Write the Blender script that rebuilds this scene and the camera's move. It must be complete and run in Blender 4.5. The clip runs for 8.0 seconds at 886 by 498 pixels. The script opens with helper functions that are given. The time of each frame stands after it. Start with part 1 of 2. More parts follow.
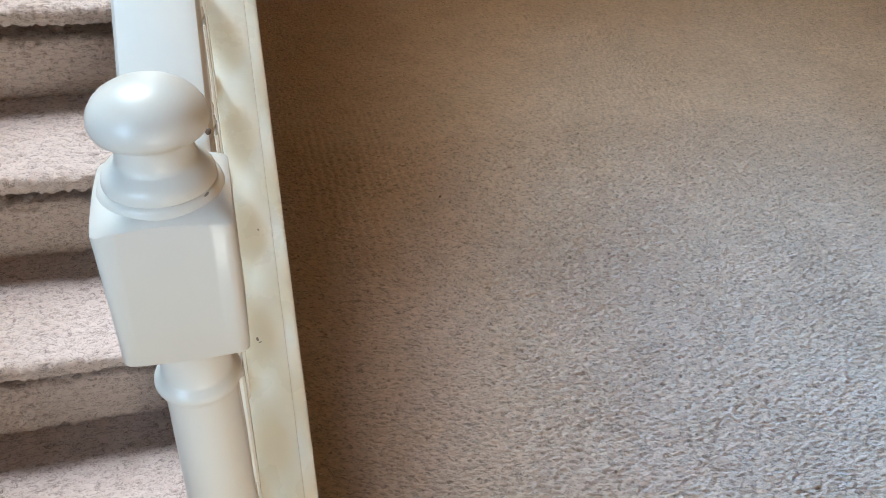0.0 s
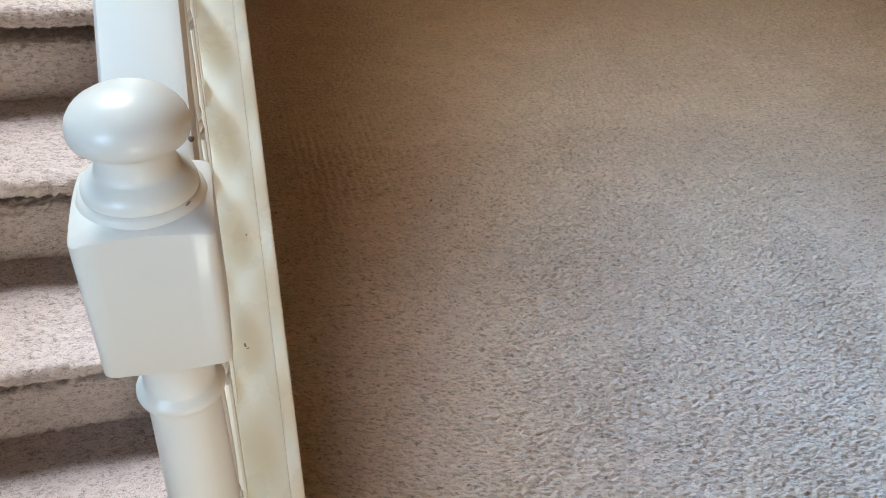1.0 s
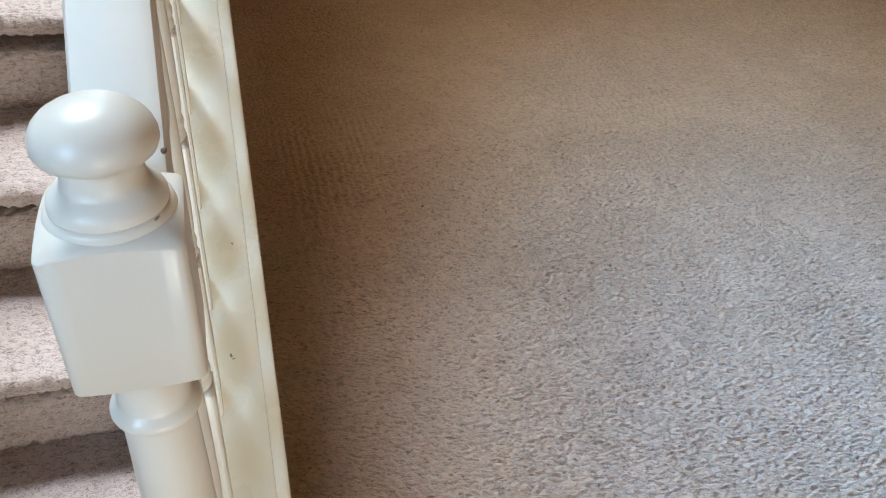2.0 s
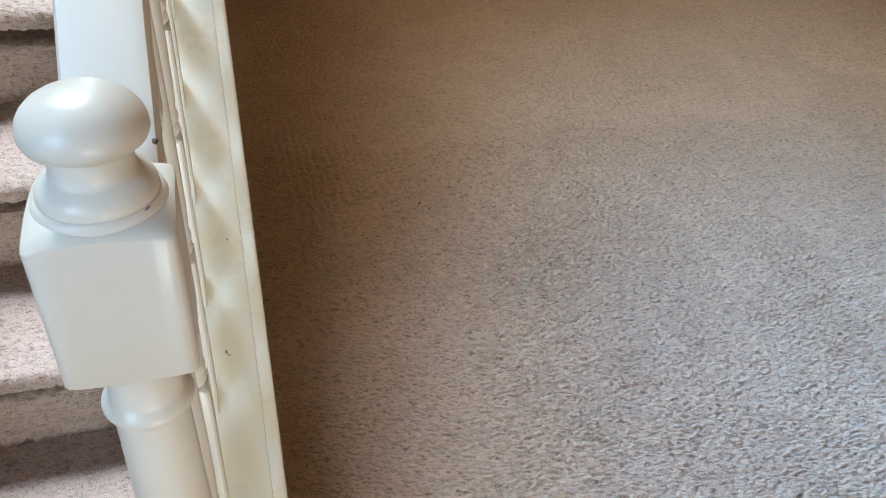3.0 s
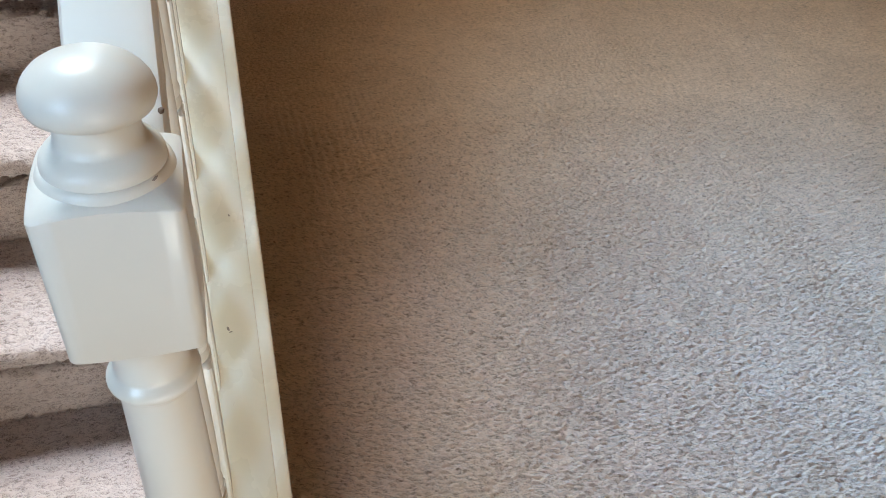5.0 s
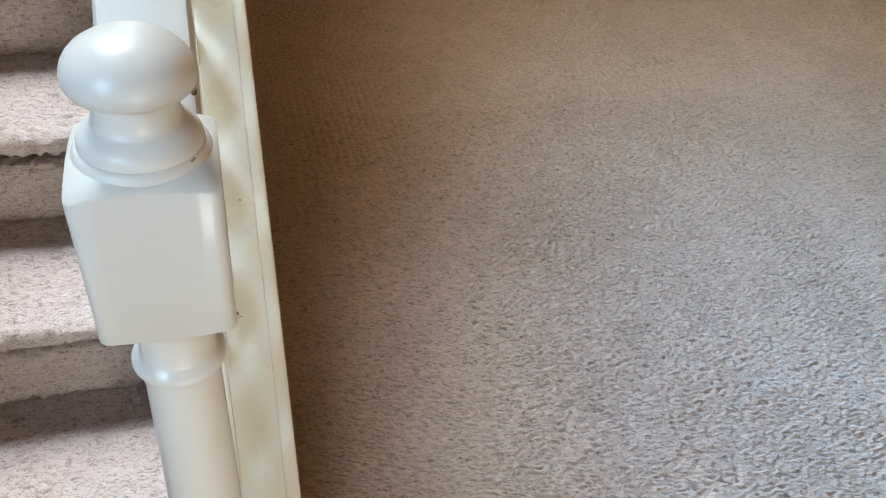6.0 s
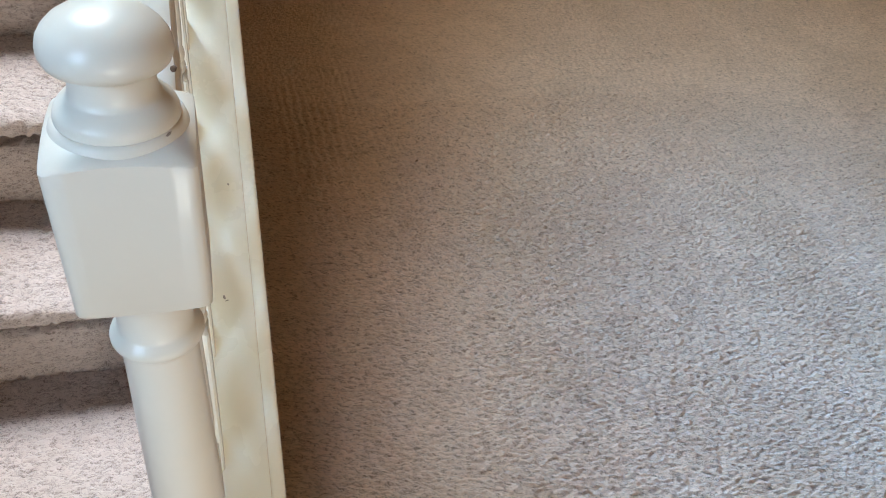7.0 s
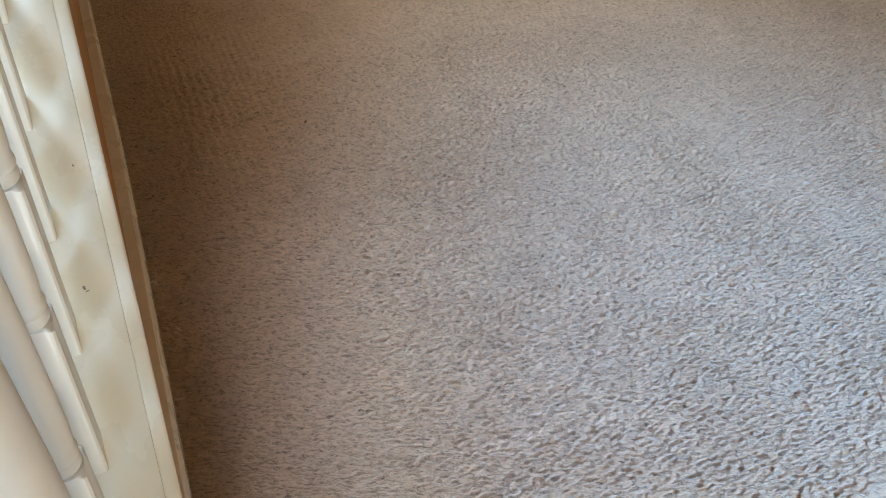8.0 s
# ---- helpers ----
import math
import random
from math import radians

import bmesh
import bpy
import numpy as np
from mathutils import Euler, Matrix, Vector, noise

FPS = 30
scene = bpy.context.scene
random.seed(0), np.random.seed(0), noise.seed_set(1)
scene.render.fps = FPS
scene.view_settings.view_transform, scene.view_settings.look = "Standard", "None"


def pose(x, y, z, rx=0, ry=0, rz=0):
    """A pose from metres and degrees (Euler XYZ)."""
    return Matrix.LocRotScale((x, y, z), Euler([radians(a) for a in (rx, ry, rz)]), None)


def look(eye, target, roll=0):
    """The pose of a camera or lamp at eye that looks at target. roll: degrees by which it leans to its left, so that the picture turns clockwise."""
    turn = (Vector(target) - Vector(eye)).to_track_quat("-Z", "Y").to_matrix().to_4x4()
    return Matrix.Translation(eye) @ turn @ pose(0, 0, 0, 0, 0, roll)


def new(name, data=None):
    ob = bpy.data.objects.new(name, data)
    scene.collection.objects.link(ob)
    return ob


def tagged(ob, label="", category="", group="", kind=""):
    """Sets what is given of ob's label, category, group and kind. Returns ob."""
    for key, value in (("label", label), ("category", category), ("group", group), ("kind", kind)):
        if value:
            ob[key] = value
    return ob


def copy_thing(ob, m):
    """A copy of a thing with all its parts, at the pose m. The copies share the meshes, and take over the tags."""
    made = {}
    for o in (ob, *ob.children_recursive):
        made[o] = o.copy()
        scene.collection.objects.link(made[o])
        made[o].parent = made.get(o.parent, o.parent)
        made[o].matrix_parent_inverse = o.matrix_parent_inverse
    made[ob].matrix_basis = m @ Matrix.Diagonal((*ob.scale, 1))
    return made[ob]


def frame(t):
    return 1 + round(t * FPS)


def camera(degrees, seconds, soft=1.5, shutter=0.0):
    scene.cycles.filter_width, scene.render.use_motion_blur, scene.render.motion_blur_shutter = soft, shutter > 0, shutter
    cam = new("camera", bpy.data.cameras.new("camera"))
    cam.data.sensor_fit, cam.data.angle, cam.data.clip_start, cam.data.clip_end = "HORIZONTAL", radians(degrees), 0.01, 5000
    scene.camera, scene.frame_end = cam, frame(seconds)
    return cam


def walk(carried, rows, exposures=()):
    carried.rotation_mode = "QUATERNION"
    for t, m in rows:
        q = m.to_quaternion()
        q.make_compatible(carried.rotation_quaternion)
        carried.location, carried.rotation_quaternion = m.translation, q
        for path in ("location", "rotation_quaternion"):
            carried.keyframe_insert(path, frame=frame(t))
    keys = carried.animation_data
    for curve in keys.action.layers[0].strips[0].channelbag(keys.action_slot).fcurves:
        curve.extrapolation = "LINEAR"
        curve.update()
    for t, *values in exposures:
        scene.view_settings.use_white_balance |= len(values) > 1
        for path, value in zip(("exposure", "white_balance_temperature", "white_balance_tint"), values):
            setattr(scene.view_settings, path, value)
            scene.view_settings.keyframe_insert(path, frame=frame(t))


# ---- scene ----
cam = camera(58.8, 8.0, soft=0.7)
PATH = [
    (0, (0.009, -0.15, 1.394), (0.475, 1.34, 0.145), 4.4),
    (0.5, (0.015, -0.144, 1.39), (0.493, 1.344, 0.141), 4.8),
    (1, (0.015, -0.143, 1.394), (0.501, 1.346, 0.151), 5.0),
    (1.5, (0.024, -0.136, 1.395), (0.517, 1.357, 0.16), 4.9),
    (3, (0.032, -0.132, 1.384), (0.536, 1.357, 0.147), 4.9),
    (3.5, (0.027, -0.136, 1.389), (0.532, 1.342, 0.14), 5.0),
    (4, (0.022, -0.131, 1.387), (0.53, 1.341, 0.132), 5.4),
    (4.5, (0.024, -0.129, 1.383), (0.533, 1.332, 0.116), 5.9),
    (4.7, (0.027, -0.124, 1.379), (0.533, 1.333, 0.107), 5.6),
    (5.8, (0.004, -0.123, 1.369), (0.515, 1.32, 0.081), 6.4),
    (6, (0.001, -0.117, 1.37), (0.517, 1.318, 0.076), 7.2),
    (6.5, (0.001, -0.123, 1.376), (0.518, 1.306, 0.075), 8.2),
    (7, (0.012, -0.13, 1.368), (0.536, 1.291, 0.063), 8.4),
    (7.5, (0.058, -0.123, 1.34), (0.622, 1.223, -0.028), 8.0),
    (8, (0.096, -0.121, 1.333), (0.773, 1.173, -0.034), 6.5),
]
walk(cam, [(t, look(eye, target, roll)) for t, eye, target, roll in PATH])

# ---- light ----
world = bpy.data.worlds.new("sky")
scene.world = world
world.use_nodes = True
wn = world.node_tree
sky = wn.nodes.new("ShaderNodeTexSky")
sky.sky_type, sky.sun_disc = "NISHITA", False
sky.sun_elevation, sky.sun_rotation = radians(38), radians(200)
wn.nodes["Background"].inputs["Strength"].default_value = 0.05
wn.links.new(sky.outputs[0], wn.nodes["Background"].inputs["Color"])
scene.view_settings.exposure = 0.06


def opening_lamp(name, x, y, z, sx, sy, aim, power, colour, spread=180):
    data = bpy.data.lights.new(name, "AREA")
    data.shape, data.size, data.size_y, data.energy, data.color = "RECTANGLE", sx, sy, power, colour
    data.spread = radians(spread)
    ob = new(name, data)
    ob.matrix_world = look((x, y, z), aim)
    return tagged(ob, "unseen area lamp set at an opening", "daylight", kind="structure")


# lamps in the unseen rooflight: added warm fill, added blue fill, stair skylight
opening_lamp("roof_warm_fill", -0.6, 2.5, 4.5, 0.7, 1.7, (0.9, 0.1, 0.0), 79, (1.0, 0.68, 0.36), 130)
opening_lamp("roof_blue_fill", -0.66, 2.2, 4.52, 0.5, 1.0, (1.75, 0.2, 0.0), 18, (0.10, 0.43, 1.0), 40)
opening_lamp("rooflight_stair_sky", -0.5, 1.9, 4.54, 0.6, 0.6, (-0.3, 0.6, 0.6), 6.0, (0.71, 0.84, 1.0), 34)
# unseen lamp, added high on the left to light the carpet
opening_lamp("upper_left_key", -0.9, 2.3, 3.6, 1.9, 0.8, (1.35, 0.3, 0.0), 56, (0.48, 0.78, 1.0), 80)
opening_lamp("entry_window_daylight", -2.22, -1.75, 2.6, 0.9, 0.9, (-0.04, 0.42, 1.22), 2.9, (0.46, 0.71, 1.0), 25)
# added low front fill for the post shaft and capping
opening_lamp("low_front_fill", 0.5, -2.68, 0.5, 0.6, 0.6, (0.0, 0.6, 0.72), 1.55, (1.0, 0.97, 0.86), 30)
# added warm fill from behind on the right; the source is unseen
opening_lamp("back_warm_fill", 2.0, -2.68, 1.45, 1.4, 1.3, (2.0, 0.0, 1.45), 9, (1.0, 0.60, 0.22))
# added yellow fill for the far right carpet; the source is unseen
opening_lamp("far_yellow_fill", 3.52, 3.2, 1.45, 1.3, 1.3, (2.2, 2.6, 0.0), 2.4, (1.0, 0.88, 0.44), 110)


# ---- materials ----
def material(name, colour, rough=0.5):
    m = bpy.data.materials.new(name)
    m.use_nodes = True
    b = m.node_tree.nodes["Principled BSDF"]
    b.inputs["Base Color"].default_value = (*colour, 1)
    b.inputs["Roughness"].default_value = rough
    return m, m.node_tree, b


def node(tree, kind, **values):
    n = tree.nodes.new(kind)
    for key, value in values.items():
        n.inputs[key].default_value = value
    return n


def ramp(tree, source, stops):
    n = tree.nodes.new("ShaderNodeValToRGB")
    e = n.color_ramp.elements
    while len(e) < len(stops):
        e.new(0.5)
    for k, (at, c) in enumerate(stops):
        e[k].position, e[k].color = at, (*c, 1)
    tree.links.new(source, n.inputs[0])
    return n


def object_coords(tree, scale=(1, 1, 1)):
    c = tree.nodes.new("ShaderNodeTexCoord")
    m = tree.nodes.new("ShaderNodeMapping")
    m.inputs["Scale"].default_value = scale
    tree.links.new(c.outputs["Object"], m.inputs[0])
    return m.outputs[0]


def math_node(t, op, a, b=None, c=None):
    n = t.nodes.new("ShaderNodeMath")
    n.operation = op
    for k, v in enumerate((a, b, c)):
        if v is None:
            continue
        if isinstance(v, (int, float)):
            n.inputs[k].default_value = v
        else:
            t.links.new(v, n.inputs[k])
    return n.outputs[0]


def scaled(t, at, x, y, z, turn=0.0):
    m = t.nodes.new("ShaderNodeMapping")
    m.inputs["Scale"].default_value = (x, y, z)
    m.vector_type = "TEXTURE" if turn else "POINT"
    if turn:
        m.inputs["Scale"].default_value = (1 / x, 1 / y, 1 / z)
        m.inputs["Rotation"].default_value = (0, 0, turn)
    t.links.new(at, m.inputs[0])
    return m.outputs[0]


def noise_at(t, at, scale, detail=2.0, rough=0.5, distortion=0.0):
    n = node(t, "ShaderNodeTexNoise", Scale=scale, Detail=detail, Roughness=rough, Distortion=distortion)
    t.links.new(at, n.inputs["Vector"])
    return n.outputs["Fac"]


def smooth(t, value, low, high):
    n = t.nodes.new("ShaderNodeMapRange")
    n.interpolation_type = "SMOOTHSTEP"
    n.inputs[1].default_value, n.inputs[2].default_value = low, high
    t.links.new(value, n.inputs[0])
    return n.outputs[0]


def carpet_material(name, dark, mid, light, stretch, scale=90, relief=0.004, turn=0.0):
    m, t, b = material(name, mid, 1.0)
    at = object_coords(t)
    tuft = noise_at(t, scaled(t, at, *stretch, turn), scale, 2.5, 0.6, 1.0)
    fibre = noise_at(t, at, 520, 2.0, 0.6)
    patch = noise_at(t, at, 2.6, 3.0, 0.55, 0.5)
    streak = noise_at(t, scaled(t, at, 1.0, 2.0, 1.0), 11, 3.0, 0.6, 0.8)
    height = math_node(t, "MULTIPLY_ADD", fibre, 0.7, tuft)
    # tuft tone with relief shade put into the colour: dark hollows, light tips
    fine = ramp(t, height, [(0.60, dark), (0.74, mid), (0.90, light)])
    broad = ramp(t, patch, [(0.35, (0.93, 0.92, 0.905)), (0.65, (1.04, 1.04, 1.04))])
    streaks = ramp(t, streak, [(0.35, (0.94, 0.935, 0.93)), (0.65, (1.03, 1.03, 1.03))])
    colour = fine.outputs[0]
    for other in (broad, streaks):
        mix = t.nodes.new("ShaderNodeMix")
        mix.data_type, mix.blend_type = "RGBA", "MULTIPLY"
        mix.inputs[0].default_value = 1.0
        t.links.new(colour, mix.inputs[6])
        t.links.new(other.outputs[0], mix.inputs[7])
        colour = mix.outputs[2]
    t.links.new(colour, b.inputs["Base Color"])
    bump = node(t, "ShaderNodeBump", Strength=0.9, Distance=relief)
    t.links.new(height, bump.inputs["Height"])
    t.links.new(bump.outputs[0], b.inputs["Normal"])
    b.inputs["Sheen Weight"].default_value = 0.3
    b.inputs["Sheen Roughness"].default_value = 0.4
    b.inputs["Specular IOR Level"].default_value = 0.2
    return m


def paint_material(name, colour, rough, wear=0.015):
    m, t, b = material(name, colour, rough)
    at = object_coords(t)
    big = node(t, "ShaderNodeTexNoise", Scale=9.0, Detail=4.0, Roughness=0.6)
    brush = node(t, "ShaderNodeTexNoise", Scale=60.0, Detail=3.0)
    for n in (big, brush):
        t.links.new(at, n.inputs["Vector"])
    low = tuple(c * (1 - wear * 2.5) for c in colour)
    c = ramp(t, big.outputs["Fac"], [(0.3, low), (0.65, colour)])
    t.links.new(c.outputs[0], b.inputs["Base Color"])
    r = ramp(t, big.outputs["Fac"], [(0.2, (rough * 1.2,) * 3), (0.8, (rough * 0.9,) * 3)])
    t.links.new(r.outputs[0], b.inputs["Roughness"])
    bump = node(t, "ShaderNodeBump", Strength=0.12, Distance=0.002)
    t.links.new(brush.outputs["Fac"], bump.inputs["Height"])
    t.links.new(bump.outputs[0], b.inputs["Normal"])
    return m


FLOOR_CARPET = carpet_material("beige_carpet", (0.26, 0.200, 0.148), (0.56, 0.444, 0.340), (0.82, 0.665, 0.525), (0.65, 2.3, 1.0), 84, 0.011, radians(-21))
STAIR_CARPET = carpet_material("stair_carpet", (0.25, 0.203, 0.185), (0.45, 0.375, 0.345), (0.64, 0.55, 0.51), (0.8, 1.8, 1.8), 95, 0.005)
GLOSS = paint_material("white_gloss_paint", (0.74, 0.73, 0.66), 0.30)
CREAM = paint_material("cream_gloss_paint", (0.85, 0.84, 0.72), 0.26)
WALL = paint_material("tan_wall_paint", (0.50, 0.28, 0.105), 0.7)
CEIL = paint_material("white_ceiling_paint", (0.80, 0.79, 0.76), 0.8)
SPECK_BROWN = material("brown_speck", (0.19, 0.115, 0.065), 0.9)[0]
GREY = material("grey_smudge", (0.30, 0.28, 0.25), 0.5)[0]
BROWN = material("dark_chip", (0.10, 0.055, 0.03), 0.6)[0]


# ---- building helpers ----
def part(name, bm, mat, parent=None, label="", smooth=False):
    me = bpy.data.meshes.new(name)
    bmesh.ops.recalc_face_normals(bm, faces=bm.faces[:])
    bm.to_mesh(me)
    bm.free()
    me.materials.append(mat)
    if smooth:
        me.polygons.foreach_set("use_smooth", [True] * len(me.polygons))
        me.set_sharp_from_angle(angle=radians(40))
    ob = new(name, me)
    ob.parent = parent
    if label:
        ob["label"] = label
    return ob


def box(x0, x1, y0, y1, z0, z1, bevel=0.0, bm=None):
    own = bm or bmesh.new()
    made = bmesh.ops.create_cube(own, size=1.0, matrix=Matrix.LocRotScale(
        ((x0 + x1) / 2, (y0 + y1) / 2, (z0 + z1) / 2), None, (x1 - x0, y1 - y0, z1 - z0)))
    if bevel:
        edges = list({e for v in made["verts"] for e in v.link_edges})
        bmesh.ops.bevel(own, geom=edges, offset=bevel, segments=2, profile=0.5, affect="EDGES")
    return own


def rings(rows, closed_ends=True):
    bm = bmesh.new()
    made = [[bm.verts.new(p) for p in row] for row in rows]
    for a, b in zip(made, made[1:]):
        for k in range(len(a)):
            bm.faces.new((a[k], a[(k + 1) % len(a)], b[(k + 1) % len(b)], b[k]))
    if closed_ends:
        bm.faces.new(made[0][::-1])
        bm.faces.new(made[-1])
    return bm


def turned(profile, half=None, segments=48):
    """A turned piece about z; with half, what stays of a square bar of that half width."""
    rows = []
    for z, r in profile:
        row = []
        for k in range(segments):
            a = 2 * math.pi * (k + 0.5) / segments
            rr = r if half is None else min(r, half / max(abs(math.cos(a)), abs(math.sin(a))))
            row.append((rr * math.cos(a), rr * math.sin(a), z))
        rows.append(row)
    return rings(rows)


def arc(z0, r0, z1, r1, bulge, n=7):
    """Points from (z0, r0) to (z1, r1), bowed outwards by bulge."""
    return [(z0 + (z1 - z0) * k / n, r0 + (r1 - r0) * k / n + bulge * math.sin(math.pi * k / n)) for k in range(n + 1)]


def swept(profile, path):
    """A closed outline of (x, z) carried along points of (y, z)."""
    return rings([[(x, y, z + h) for x, h in profile] for y, z in path])


# ---- plan ----
RISE, GOING, NOSE_Y = 0.175, 0.223, 0.286
SLOPE = 0.759
POST_X, POST_Y = -0.041, 0.291


def cap_z(y):
    return 0.395 + SLOPE * (y - 0.55)


def rail_z(y):
    return 1.163 + SLOPE * (y - 0.45)


# ---- structure ----
GRID = np.random.RandomState(7).uniform(0, 2 * math.pi, (256, 256))


def gradient_noise(u, v):
    """Smooth noise of about -0.7 to 0.7 on arrays."""
    i, j = np.floor(u).astype(int), np.floor(v).astype(int)
    fu, fv = u - i, v - j
    su, sv = fu * fu * fu * (fu * (fu * 6 - 15) + 10), fv * fv * fv * (fv * (fv * 6 - 15) + 10)

    def corner(a, b):
        g = GRID[(i + a) % 256, (j + b) % 256]
        return np.cos(g) * (fu - a) + np.sin(g) * (fv - b)

    low = corner(0, 0) * (1 - su) + corner(1, 0) * su
    high = corner(0, 1) * (1 - su) + corner(1, 1) * su
    return low * (1 - sv) + high * sv


def pile(x, y, long_x=0.0150, long_y=0.0061, depth=0.0135):
    """Height of the carpet pile: crimped ridges across the lay, clumps and fine tufts."""
    x, y = 0.934 * x - 0.358 * y, 0.358 * x + 0.934 * y
    wx = x + 0.004 * gradient_noise(x / 0.03, y / 0.025)
    wy = y + 0.004 * gradient_noise(x / 0.022 + 9, y / 0.03 + 4)
    h = gradient_noise(wx / long_x, wy / long_y) + 0.35 * gradient_noise(wx / long_x * 1.9 + 31, wy / long_y * 1.7 + 17)
    h = np.tanh(1.5 * h) + 0.25 * gradient_noise(x / 0.045, y / 0.03)
    return depth * h * (0.9 + 0.22 * gradient_noise(x / 0.3 + 3, y / 0.22)) + 0.004 * gradient_noise(x / 0.16, y / 0.10 + 50)


def smoothstep(v, low, high):
    q = np.clip((v - low) / (high - low), 0, 1)
    return q * q * (3 - 2 * q)


def floor_height(x, y):
    wall_side = smoothstep(x, 0.62, 0.30)
    h = pile(x, y) * (1 - 0.3 * wall_side) * (1 - 0.4 * smoothstep(y, 1.7, 2.6))
    # vacuum tracks along the stair wall
    wob = x + 0.008 * gradient_noise(x / 0.2, y / 0.5)
    mask = smoothstep(wob, 0.14, 0.24) * smoothstep(wob, 0.62, 0.52) * smoothstep(y, 1.25, 1.50) * smoothstep(y, 2.5, 2.1)
    mask = mask * smoothstep(gradient_noise(x / 0.18 + 5, y / 0.4), -0.45, 0.0)
    h = h + 0.0030 * mask * np.sin(wob * 242 + 1.5 * gradient_noise(x / 0.05, y / 0.12))
    # dents and pulled creases in the pile
    for px, py, qx, qy, width, depth in ((1.17, 0.89, 1.33, 0.76, 0.016, 0.006), (1.33, 1.20, 1.62, 1.10, 0.02, 0.004), (0.54, 1.79, 0.58, 1.75, 0.018, 0.010),
                                         (0.135, 1.528, 0.141, 1.528, 0.011, 0.012), (0.30, 1.84, 0.33, 1.84, 0.014, 0.007), (0.40, 3.12, 0.46, 3.12, 0.03, 0.012),
                                         (1.00, 1.78, 1.28, 1.70, 0.02, 0.004), (0.46, 1.47, 0.62, 1.52, 0.022, -0.008)):
        dx, dy = qx - px, qy - py
        ln2 = dx * dx + dy * dy
        k = np.clip(((x - px) * dx + (y - py) * dy) / ln2, 0, 1)
        bend = 0.02 * gradient_noise(x / 0.09, y / 0.09)
        d = np.hypot(x - px - k * dx + bend * (abs(dx) > 0.1), y - py - k * dy + bend * (abs(dx) > 0.1))
        h = h - depth * smoothstep(d, width, 0.0)
    return h


xs = np.concatenate([np.linspace(-2.45, 0.0, 8)[:-1], np.arange(0.0, 1.7, 0.0042), np.linspace(1.7, 3.75, 260)])
ys = np.concatenate([np.linspace(-2.9, 0.24, 8)[:-1], np.arange(0.24, 2.1, 0.0018), np.linspace(2.1, 4.55, 330)])
gx, gy = np.meshgrid(xs, ys)
gz = floor_height(gx, gy) * smoothstep(gx, -0.01, 0.06) * smoothstep(gy, 0.22, 0.26)
nx, ny = len(xs), len(ys)
verts = np.stack([gx, gy, gz], -1).reshape(-1, 3)
idx = np.arange(nx * ny).reshape(ny, nx)
quads = np.stack([idx[:-1, :-1], idx[:-1, 1:], idx[1:, 1:], idx[1:, :-1]], -1).reshape(-1, 4)
me = bpy.data.meshes.new("floor")
me.from_pydata(verts.tolist(), [], quads.tolist())
me.polygons.foreach_set("use_smooth", [True] * len(me.polygons))
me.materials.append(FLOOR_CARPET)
tagged(new("floor", me), "beige brown cut pile carpet with brushed tracks", "carpet", kind="structure")

outline = [(0.30, 0.0), (4.4, 0.0), (4.4, 2.4), (3.2, 2.4), (0.30, cap_z(0.30) - 0.024)]
bm = bmesh.new()
sides = [[bm.verts.new((x - lean * (4.4 - y), y, z)) for y, z in outline] for x, lean in ((-0.10, 0), (0.056, 0.0036))]
for a, b in zip(range(5), (1, 2, 3, 4, 0)):
    bm.faces.new((sides[0][a], sides[0][b], sides[1][b], sides[1][a]))
bm.faces.new(sides[0]), bm.faces.new(sides[1][::-1])
tagged(part("wall_spandrel", bm, WALL), "tan painted wall under the sloping stair capping", "wall", kind="structure")

# the skirting runs a little out of line with the stairs
prof = [(0.040, 0.0), (0.040, 0.10), (0.067, 0.10), (0.069, 0.098), (0.071, 0.090), (0.0745, 0.084), (0.075, 0.078), (0.075, 0.0)]
line = [(0.28, -0.0165), (1.6, 0.0065), (4.4, 0.0065)]
bm = rings([[(x + dx * (x > 0.05), y, z) for x, z in prof] for y, dx in line])
tagged(part("baseboard", bm, CREAM), "cream painted skirting board along the stair wall", "skirting board", kind="structure")


def structure(name, bm, mat, label, category):
    return tagged(part(name, bm, mat), label, category, kind="structure")


# unseen wall; its high opening is cut for the added lamp
bm = box(-1.15, -0.97, 0.0, 1.35, 0, 4.6)
box(-1.15, -0.97, 3.25, 4.5, 0, 4.6, bm=bm)
box(-1.15, -0.97, 1.35, 3.25, 0, 3.2, bm=bm)
box(-1.15, -0.97, 1.35, 3.25, 4.0, 4.6, bm=bm)
structure("wall_stair_side", bm, WALL, "plain tan painted wall beside the stairs with an unseen high opening for a lamp", "wall")
structure("wall_entry_end", box(-2.3, -0.97, 0.0, 0.12, 0, 4.6), WALL, "plain tan painted wall", "wall")
bm = box(-2.45, -2.3, -2.9, -2.2, 0, 4.6)
box(-2.45, -2.3, -1.3, 0.12, 0, 4.6, bm=bm)
box(-2.45, -2.3, -2.2, -1.3, 0, 2.15, bm=bm)
box(-2.45, -2.3, -2.2, -1.3, 3.05, 4.6, bm=bm)
structure("wall_entry_side", bm, WALL, "plain tan painted wall with an unseen opening for a lamp", "wall")
structure("wall_far", box(-0.97, 3.7, 4.4, 4.55, 0, 4.6), WALL, "plain tan painted wall", "wall")
# unseen wall, left open where the added yellow fill stands
bm = box(3.6, 3.75, -2.75, 2.55, 0, 4.6)
box(3.6, 3.75, 3.85, 4.4, 0, 4.6, bm=bm)
box(3.6, 3.75, 2.55, 3.85, 0, 0.8, bm=bm)
box(3.6, 3.75, 2.55, 3.85, 2.1, 4.6, bm=bm)
structure("wall_right", bm, WALL, "plain tan painted wall with an unseen opening for a lamp", "wall")
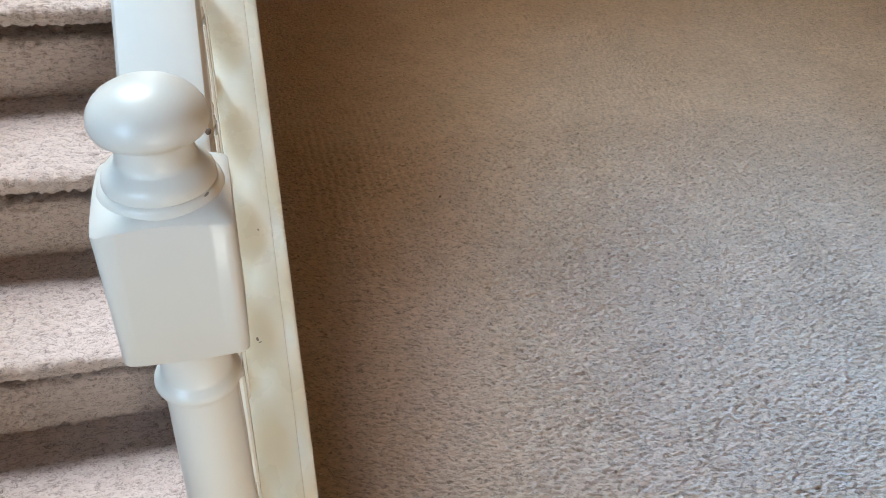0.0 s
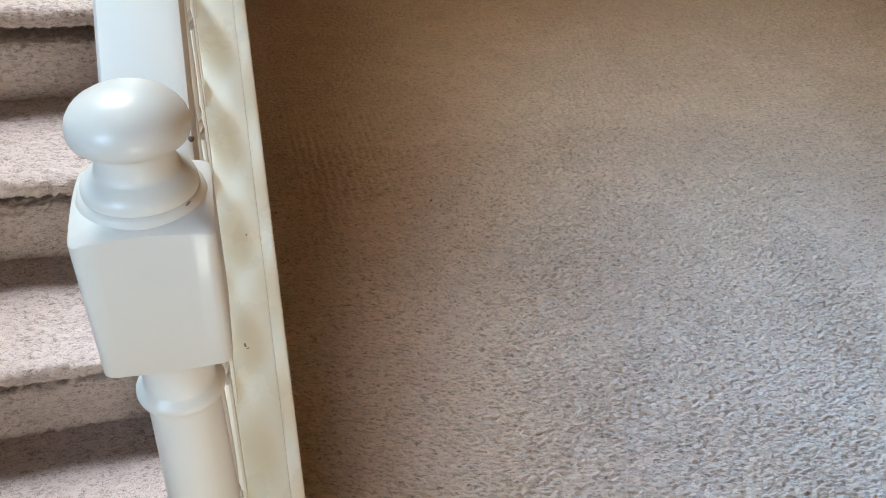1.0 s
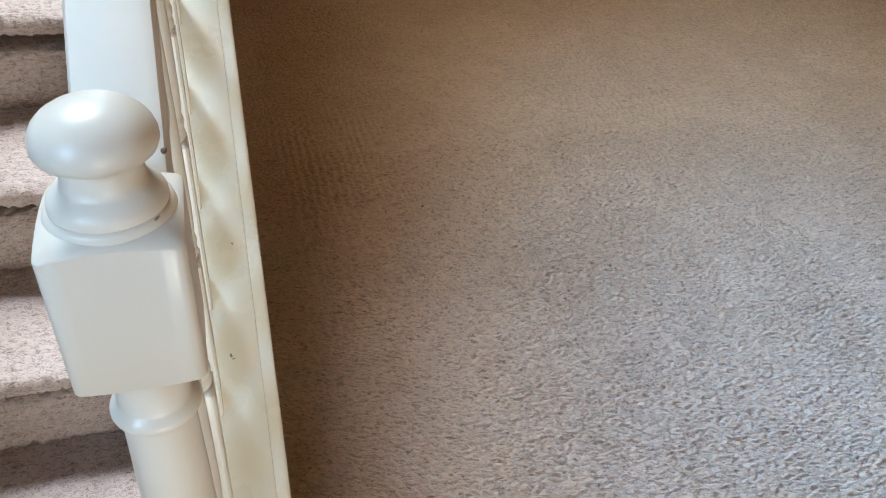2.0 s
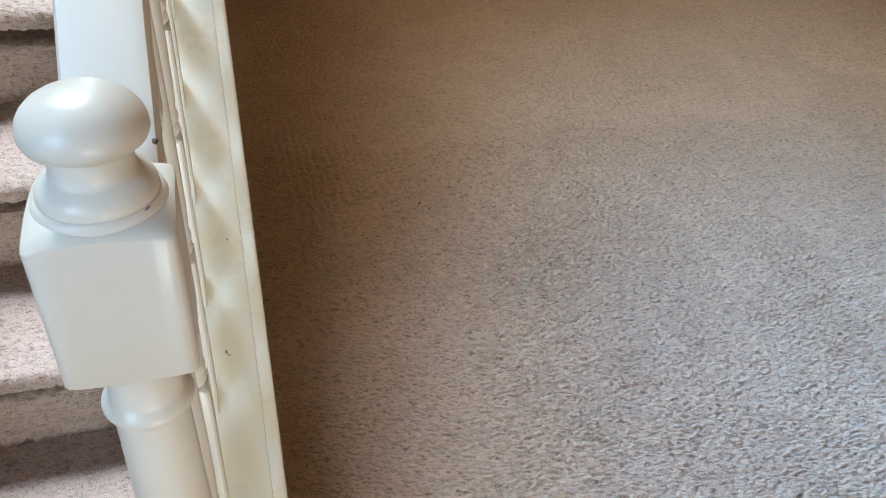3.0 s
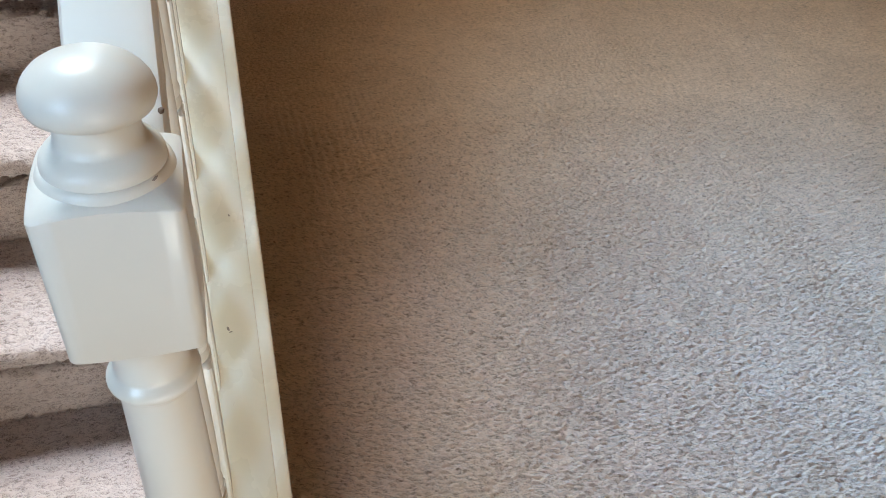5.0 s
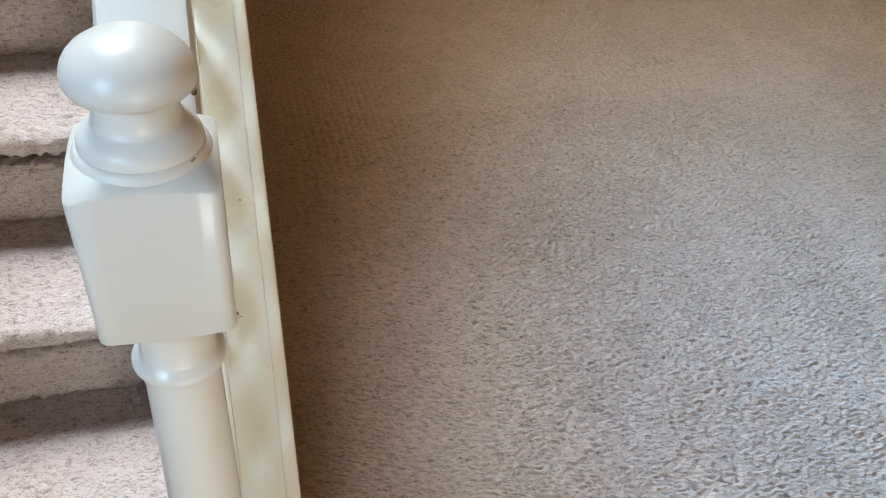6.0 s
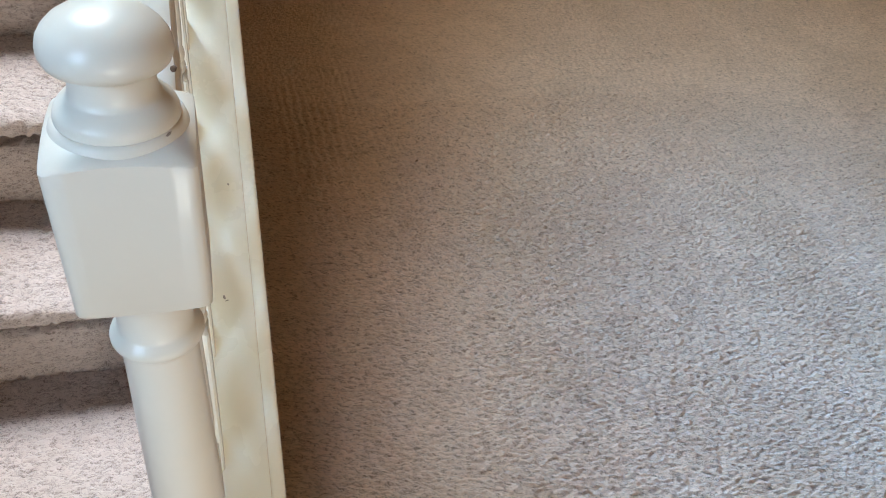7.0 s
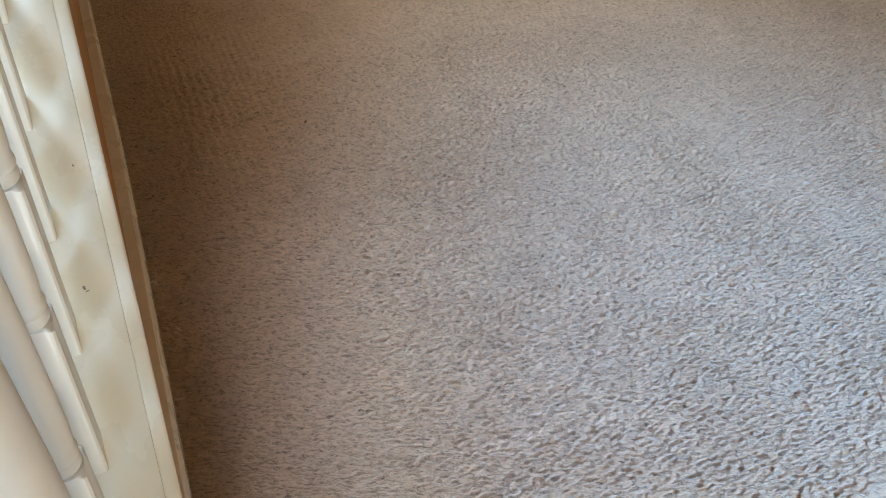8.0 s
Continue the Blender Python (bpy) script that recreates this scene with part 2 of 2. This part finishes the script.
# both openings in this unseen wall are cut for the added fills
bm = box(-2.3, 0.2, -2.9, -2.75, 0, 4.6)
box(0.8, 1.3, -2.9, -2.75, 0, 4.6, bm=bm)
box(2.7, 3.6, -2.9, -2.75, 0, 4.6, bm=bm)
box(1.3, 2.7, -2.9, -2.75, 0, 0.8, bm=bm)
box(1.3, 2.7, -2.9, -2.75, 2.1, 4.6, bm=bm)
box(0.2, 0.8, -2.9, -2.75, 0, 0.2, bm=bm)
box(0.2, 0.8, -2.9, -2.75, 0.8, 4.6, bm=bm)
structure("wall_back", bm, WALL, "plain tan painted wall with two unseen openings for lamps", "wall")
# unseen slab, added to hold the roof light off the post top
structure("shade_slab", box(-0.97, 0.05, 0.12, 1.04, 2.42, 2.62), CEIL, "unseen slab added over the stair foot to shade the post", "bulkhead")
bm = box(-2.3, -0.96, -2.75, 4.4, 4.6, 4.75)
box(-0.16, 3.6, -2.75, 4.4, 4.6, 4.75, bm=bm)
box(-0.96, -0.16, -2.75, 1.55, 4.6, 4.75, bm=bm)
box(-0.96, -0.16, 3.45, 4.4, 4.6, 4.75, bm=bm)
structure("ceiling", bm, CEIL, "plain white painted high ceiling with a rooflight opening", "ceiling")
structure("landing", box(-0.97, 0.05, 3.24, 4.4, 2.2, 2.44), FLOOR_CARPET, "carpeted landing at the top of the stairs", "landing")

# ---- stairs ----
staircase = tagged(new("staircase"), "straight staircase covered with pale beige grey carpet", "staircase")
for k in range(1, 15):
    y0, z0 = NOSE_Y + (k - 1) * GOING, RISE * k
    line = [(y0 + 0.036, z0 - RISE - 0.01), (y0 + 0.031, z0 - 0.082), (y0 + 0.036, z0 - 0.072), (y0 + 0.046, z0 - 0.068), (y0 + 0.095, z0 - 0.064), (y0 + 0.095, z0 - 0.034), (y0 + 0.030, z0 - 0.029)]
    line += [(y0 + 0.017 + 0.017 * math.cos(a), z0 - 0.017 + 0.017 * math.sin(a)) for a in [radians(270 - 20 * j) for j in range(10)]]
    line += [(y0 + 0.06, z0 + 0.001), (y0 + 0.12, z0), (y0 + 0.2, z0), (y0 + GOING + 0.05, z0 + 0.001), (y0 + GOING + 0.05, z0 - 0.1)]
    dense = []
    for (ya, za), (yb, zb) in zip(line, line[1:]):
        n = max(1, int(math.hypot(yb - ya, zb - za) / (0.0036 if k < 9 else 0.05)))
        dense += [(ya + (yb - ya) * j / n, za + (zb - za) * j / n) for j in range(n)]
    dense.append(line[-1])
    pts = np.array(dense)
    tang = np.gradient(pts, axis=0)
    tang /= np.linalg.norm(tang, axis=1)[:, None]
    along = np.concatenate([[0], np.cumsum(np.linalg.norm(np.diff(pts, axis=0), axis=1))])
    sx = np.concatenate([np.linspace(-0.97, -0.62, 12)[:-1], np.linspace(-0.62, -0.10, 150 if k < 9 else 6)])
    X, A = np.meshgrid(sx, along + k * 3.7)
    lift = pile(X + k, A, 0.0110, 0.0070, 0.0072)
    Y = pts[:, 0][:, None] - tang[:, 1][:, None] * lift
    Z = pts[:, 1][:, None] + tang[:, 0][:, None] * lift
    n_x, n_a = len(sx), len(along)
    ids = np.arange(n_x * n_a).reshape(n_a, n_x)
    faces = np.stack([ids[:-1, :-1], ids[:-1, 1:], ids[1:, 1:], ids[1:, :-1]], -1).reshape(-1, 4)
    me = bpy.data.meshes.new("step")
    me.from_pydata(np.stack([X, Y, Z], -1).reshape(-1, 3).tolist(), [], faces.tolist())
    me.polygons.foreach_set("use_smooth", [True] * len(me.polygons))
    me.materials.append(STAIR_CARPET)
    new("step", me).parent = staircase

# ---- capping board ----
nose = [(0.052 + 0.009 * math.cos(a), -0.0125 + 0.0095 * math.sin(a)) for a in [radians(90 - 22.5 * j) for j in range(9)]]
capping = tagged(new("stair_capping"), "sloping cream painted capping board with rounded moulded edge", "capping board")
ends = [(0.334, cap_z(0.334)), (3.25, cap_z(3.25))]
prof = [(-0.112, -0.003), (-0.109, 0.0), (0.0385, 0.0), (0.0405, -0.0015), (0.0405, -0.024), (-0.112, -0.024)]
part("board", swept(prof, ends), CREAM, capping, smooth=True)
prof = [(0.0408, -0.0030), (0.0425, -0.0016), (0.045, -0.0012)] + nose + [(0.0412, -0.022)]
part("edge_moulding", swept(prof, ends), CREAM, capping, "rounded nosing moulding", smooth=True)


def lens(name, at, size, tilt, mat, parent, label=""):
    """A small flattened blob."""
    bm = bmesh.new()
    bmesh.ops.create_icosphere(bm, subdivisions=2, radius=1.0)
    for v in bm.verts:
        v.co *= 1 + 0.35 * noise.noise(v.co * 1.7 + Vector(at) * 30)
    bmesh.ops.transform(bm, matrix=pose(*at, *tilt) @ Matrix.Diagonal((*size, 1)), verts=bm.verts[:])
    return part(name, bm, mat, parent, label, smooth=True)


incline = math.degrees(math.atan(SLOPE))
for at, size in (((0.0, 0.724), (0.0022, 0.0034, 0.0005)), ((0.004, 0.720), (0.004, 0.0009, 0.0004)), ((0.020, 0.86), (0.0014, 0.002, 0.0004))):
    lens("scuff", (at[0], at[1], cap_z(at[1])), size, (incline, 0, 20), GREY, capping, "small dark scuff in the paint")

# ---- handrail ----
w = 0.0315
prof = [(-w, -0.012), (-w + 0.003, -0.004), (-w + 0.010, 0.0), (w - 0.010, 0.0), (w - 0.003, -0.004), (w, -0.012), (w, -0.030), (w - 0.006, -0.040),
        (w - 0.008, -0.066), (-w + 0.008, -0.066), (-w + 0.006, -0.040), (-w, -0.030)]
bm = swept([(POST_X + x, h) for x, h in prof], [(0.320, rail_z(0.320)), (3.25, rail_z(3.25))])
handrail = tagged(part("handrail", bm, GLOSS, smooth=True), "white gloss painted sloping wooden handrail", "handrail")
lens("chip", (-0.0128, 0.364, rail_z(0.364)), (0.0022, 0.0026, 0.0008), (incline, 0, 0), BROWN, handrail, "dark chip in the paint")

# ---- newel post ----
newel = tagged(new("newel_post"), "white gloss painted turned newel post with mushroom cap", "newel post")
newel.location = (POST_X - 0.0015, POST_Y + 0.001, 0)
H = 0.042
prof = [(0.0, 0.07), (0.40, 0.07), (0.415, 0.058), (0.42, 0.041), (0.43, 0.034)]
part("base_block", turned(prof, H), GLOSS, newel, smooth=True)
prof = [(0.43, 0.030)] + arc(0.435, 0.030, 0.455, 0.030, 0.004) + [(0.46, 0.028), (0.60, 0.0305), (0.75, 0.030), (0.90, 0.0272), (0.918, 0.0270)]
prof += arc(0.920, 0.0275, 0.937, 0.0275, 0.0055) + [(0.939, 0.0262), (0.955, 0.0258), (0.966, 0.0275), (0.974, 0.031), (0.979, 0.034)]
part("shaft", turned(prof), GLOSS, newel, smooth=True)
def shouldered_block(half, z0, z1, r0, r1, arch, segments=96):
    rows = [[], [], [], [], [], []]
    for k in range(segments):
        a = 2 * math.pi * (k + 0.5) / segments
        c, n = math.cos(a), math.sin(a)
        r = half / (abs(c) ** 18 + abs(n) ** 18) ** (1 / 18)
        q = min(1.0, (r / half - 1) / 0.37)
        for row, (rr, z) in zip(rows, ((r0, z0 - 0.007), (r - 0.0012, z0 - arch * 0.4 * (1 - q)), (r, z0 + 0.0015 - arch * 0.4 * (1 - q)),
                                       (r, z1 - 0.0015 + arch * (1 - q)), (r - 0.0014, z1 + arch * (1 - q)), (r1, z1 + arch + 0.003))):
            row.append((rr * c, rr * n, z))
    return rings(rows)


part("block", shouldered_block(H, 0.986, 1.098, 0.034, 0.037, 0.0045), GLOSS, newel, "square block with arched shoulders", smooth=True)
prof = [(1.100, 0.0405), (1.1035, 0.0392), (1.107, 0.0380), (1.1095, 0.0362)] + arc(1.110, 0.0350, 1.1235, 0.0265, 0.0028) + [(1.1245, 0.0252), (1.129, 0.0240), (1.135, 0.0237), (1.1425, 0.0242), (1.146, 0.026)]
prof += [(1.1432, 0.0265), (1.1438, 0.0300), (1.1462, 0.0338), (1.1506, 0.0355), (1.1549, 0.0353), (1.1593, 0.0340), (1.1636, 0.0314), (1.1676, 0.0276), (1.1710, 0.0224), (1.1737, 0.0158), (1.1750, 0.0085), (1.1754, 0.002)]
part("cap", turned(prof), GLOSS, newel, "mushroom shaped turned cap", smooth=True)

for a, r, z in ((-48, 0.0366, 1.1065), (-42, 0.0362, 1.1085), (-54, 0.0366, 1.1055)):
    lens("smudge", (r * math.cos(radians(a)), r * math.sin(radians(a)), z), (0.0008, 0.0032, 0.0011), (18, 0, a), GREY, newel, "grey smudge on the paint")

# ---- balusters ----
first = tagged(new("baluster"), "white painted turned stair baluster on the capping", "baluster", "balusters of the stair")
B = 0.0220
part("lower_block", turned([(-0.04, 0.05), (0.264, 0.05), (0.267, 0.0235), (0.268, 0.0195)], B), GLOSS, first, smooth=True)
prof = [(0.268, 0.0195), (0.2695, 0.0195)] + arc(0.270, 0.0205, 0.282, 0.0205, 0.0012) + [(0.2845, 0.0195)] + arc(0.286, 0.0205, 0.300, 0.0205, 0.0014)
prof += [(0.303, 0.0196), (0.312, 0.0208), (0.34, 0.0216), (0.42, 0.0212), (0.52, 0.0196), (0.60, 0.0180)]
prof += arc(0.602, 0.0180, 0.612, 0.0180, 0.002) + [(0.616, 0.018)]
part("turned_shaft", turned(prof, segments=32), GLOSS, first, smooth=True)
part("upper_block", turned([(0.616, 0.018), (0.620, 0.03), (0.626, 0.05), (0.73, 0.05)], B), GLOSS, first, smooth=True)
first.location = (POST_X, 0.4245, cap_z(0.4245))
for k in range(1, 22):
    y = 0.4245 + 0.126 * k
    copy_thing(first, pose(POST_X, y, cap_z(y)))

# ---- specks ----
for x, y, r, mat in ((0.079, 0.80, 0.0022, GLOSS), (0.125, 1.553, 0.0045, SPECK_BROWN), (0.585, 1.765, 0.005, SPECK_BROWN), (0.24, 2.02, 0.004, SPECK_BROWN)):
    speck = tagged(new("carpet_speck"), "white paint flake lying on the carpet" if mat is GLOSS else "small brown speck on the carpet", "speck")
    speck.location = (x, y, 0.0)
    lens("speck_blob", (0, 0, 0.0), (r, r * 0.7, 0.003), (0, 0, 30), mat, speck)
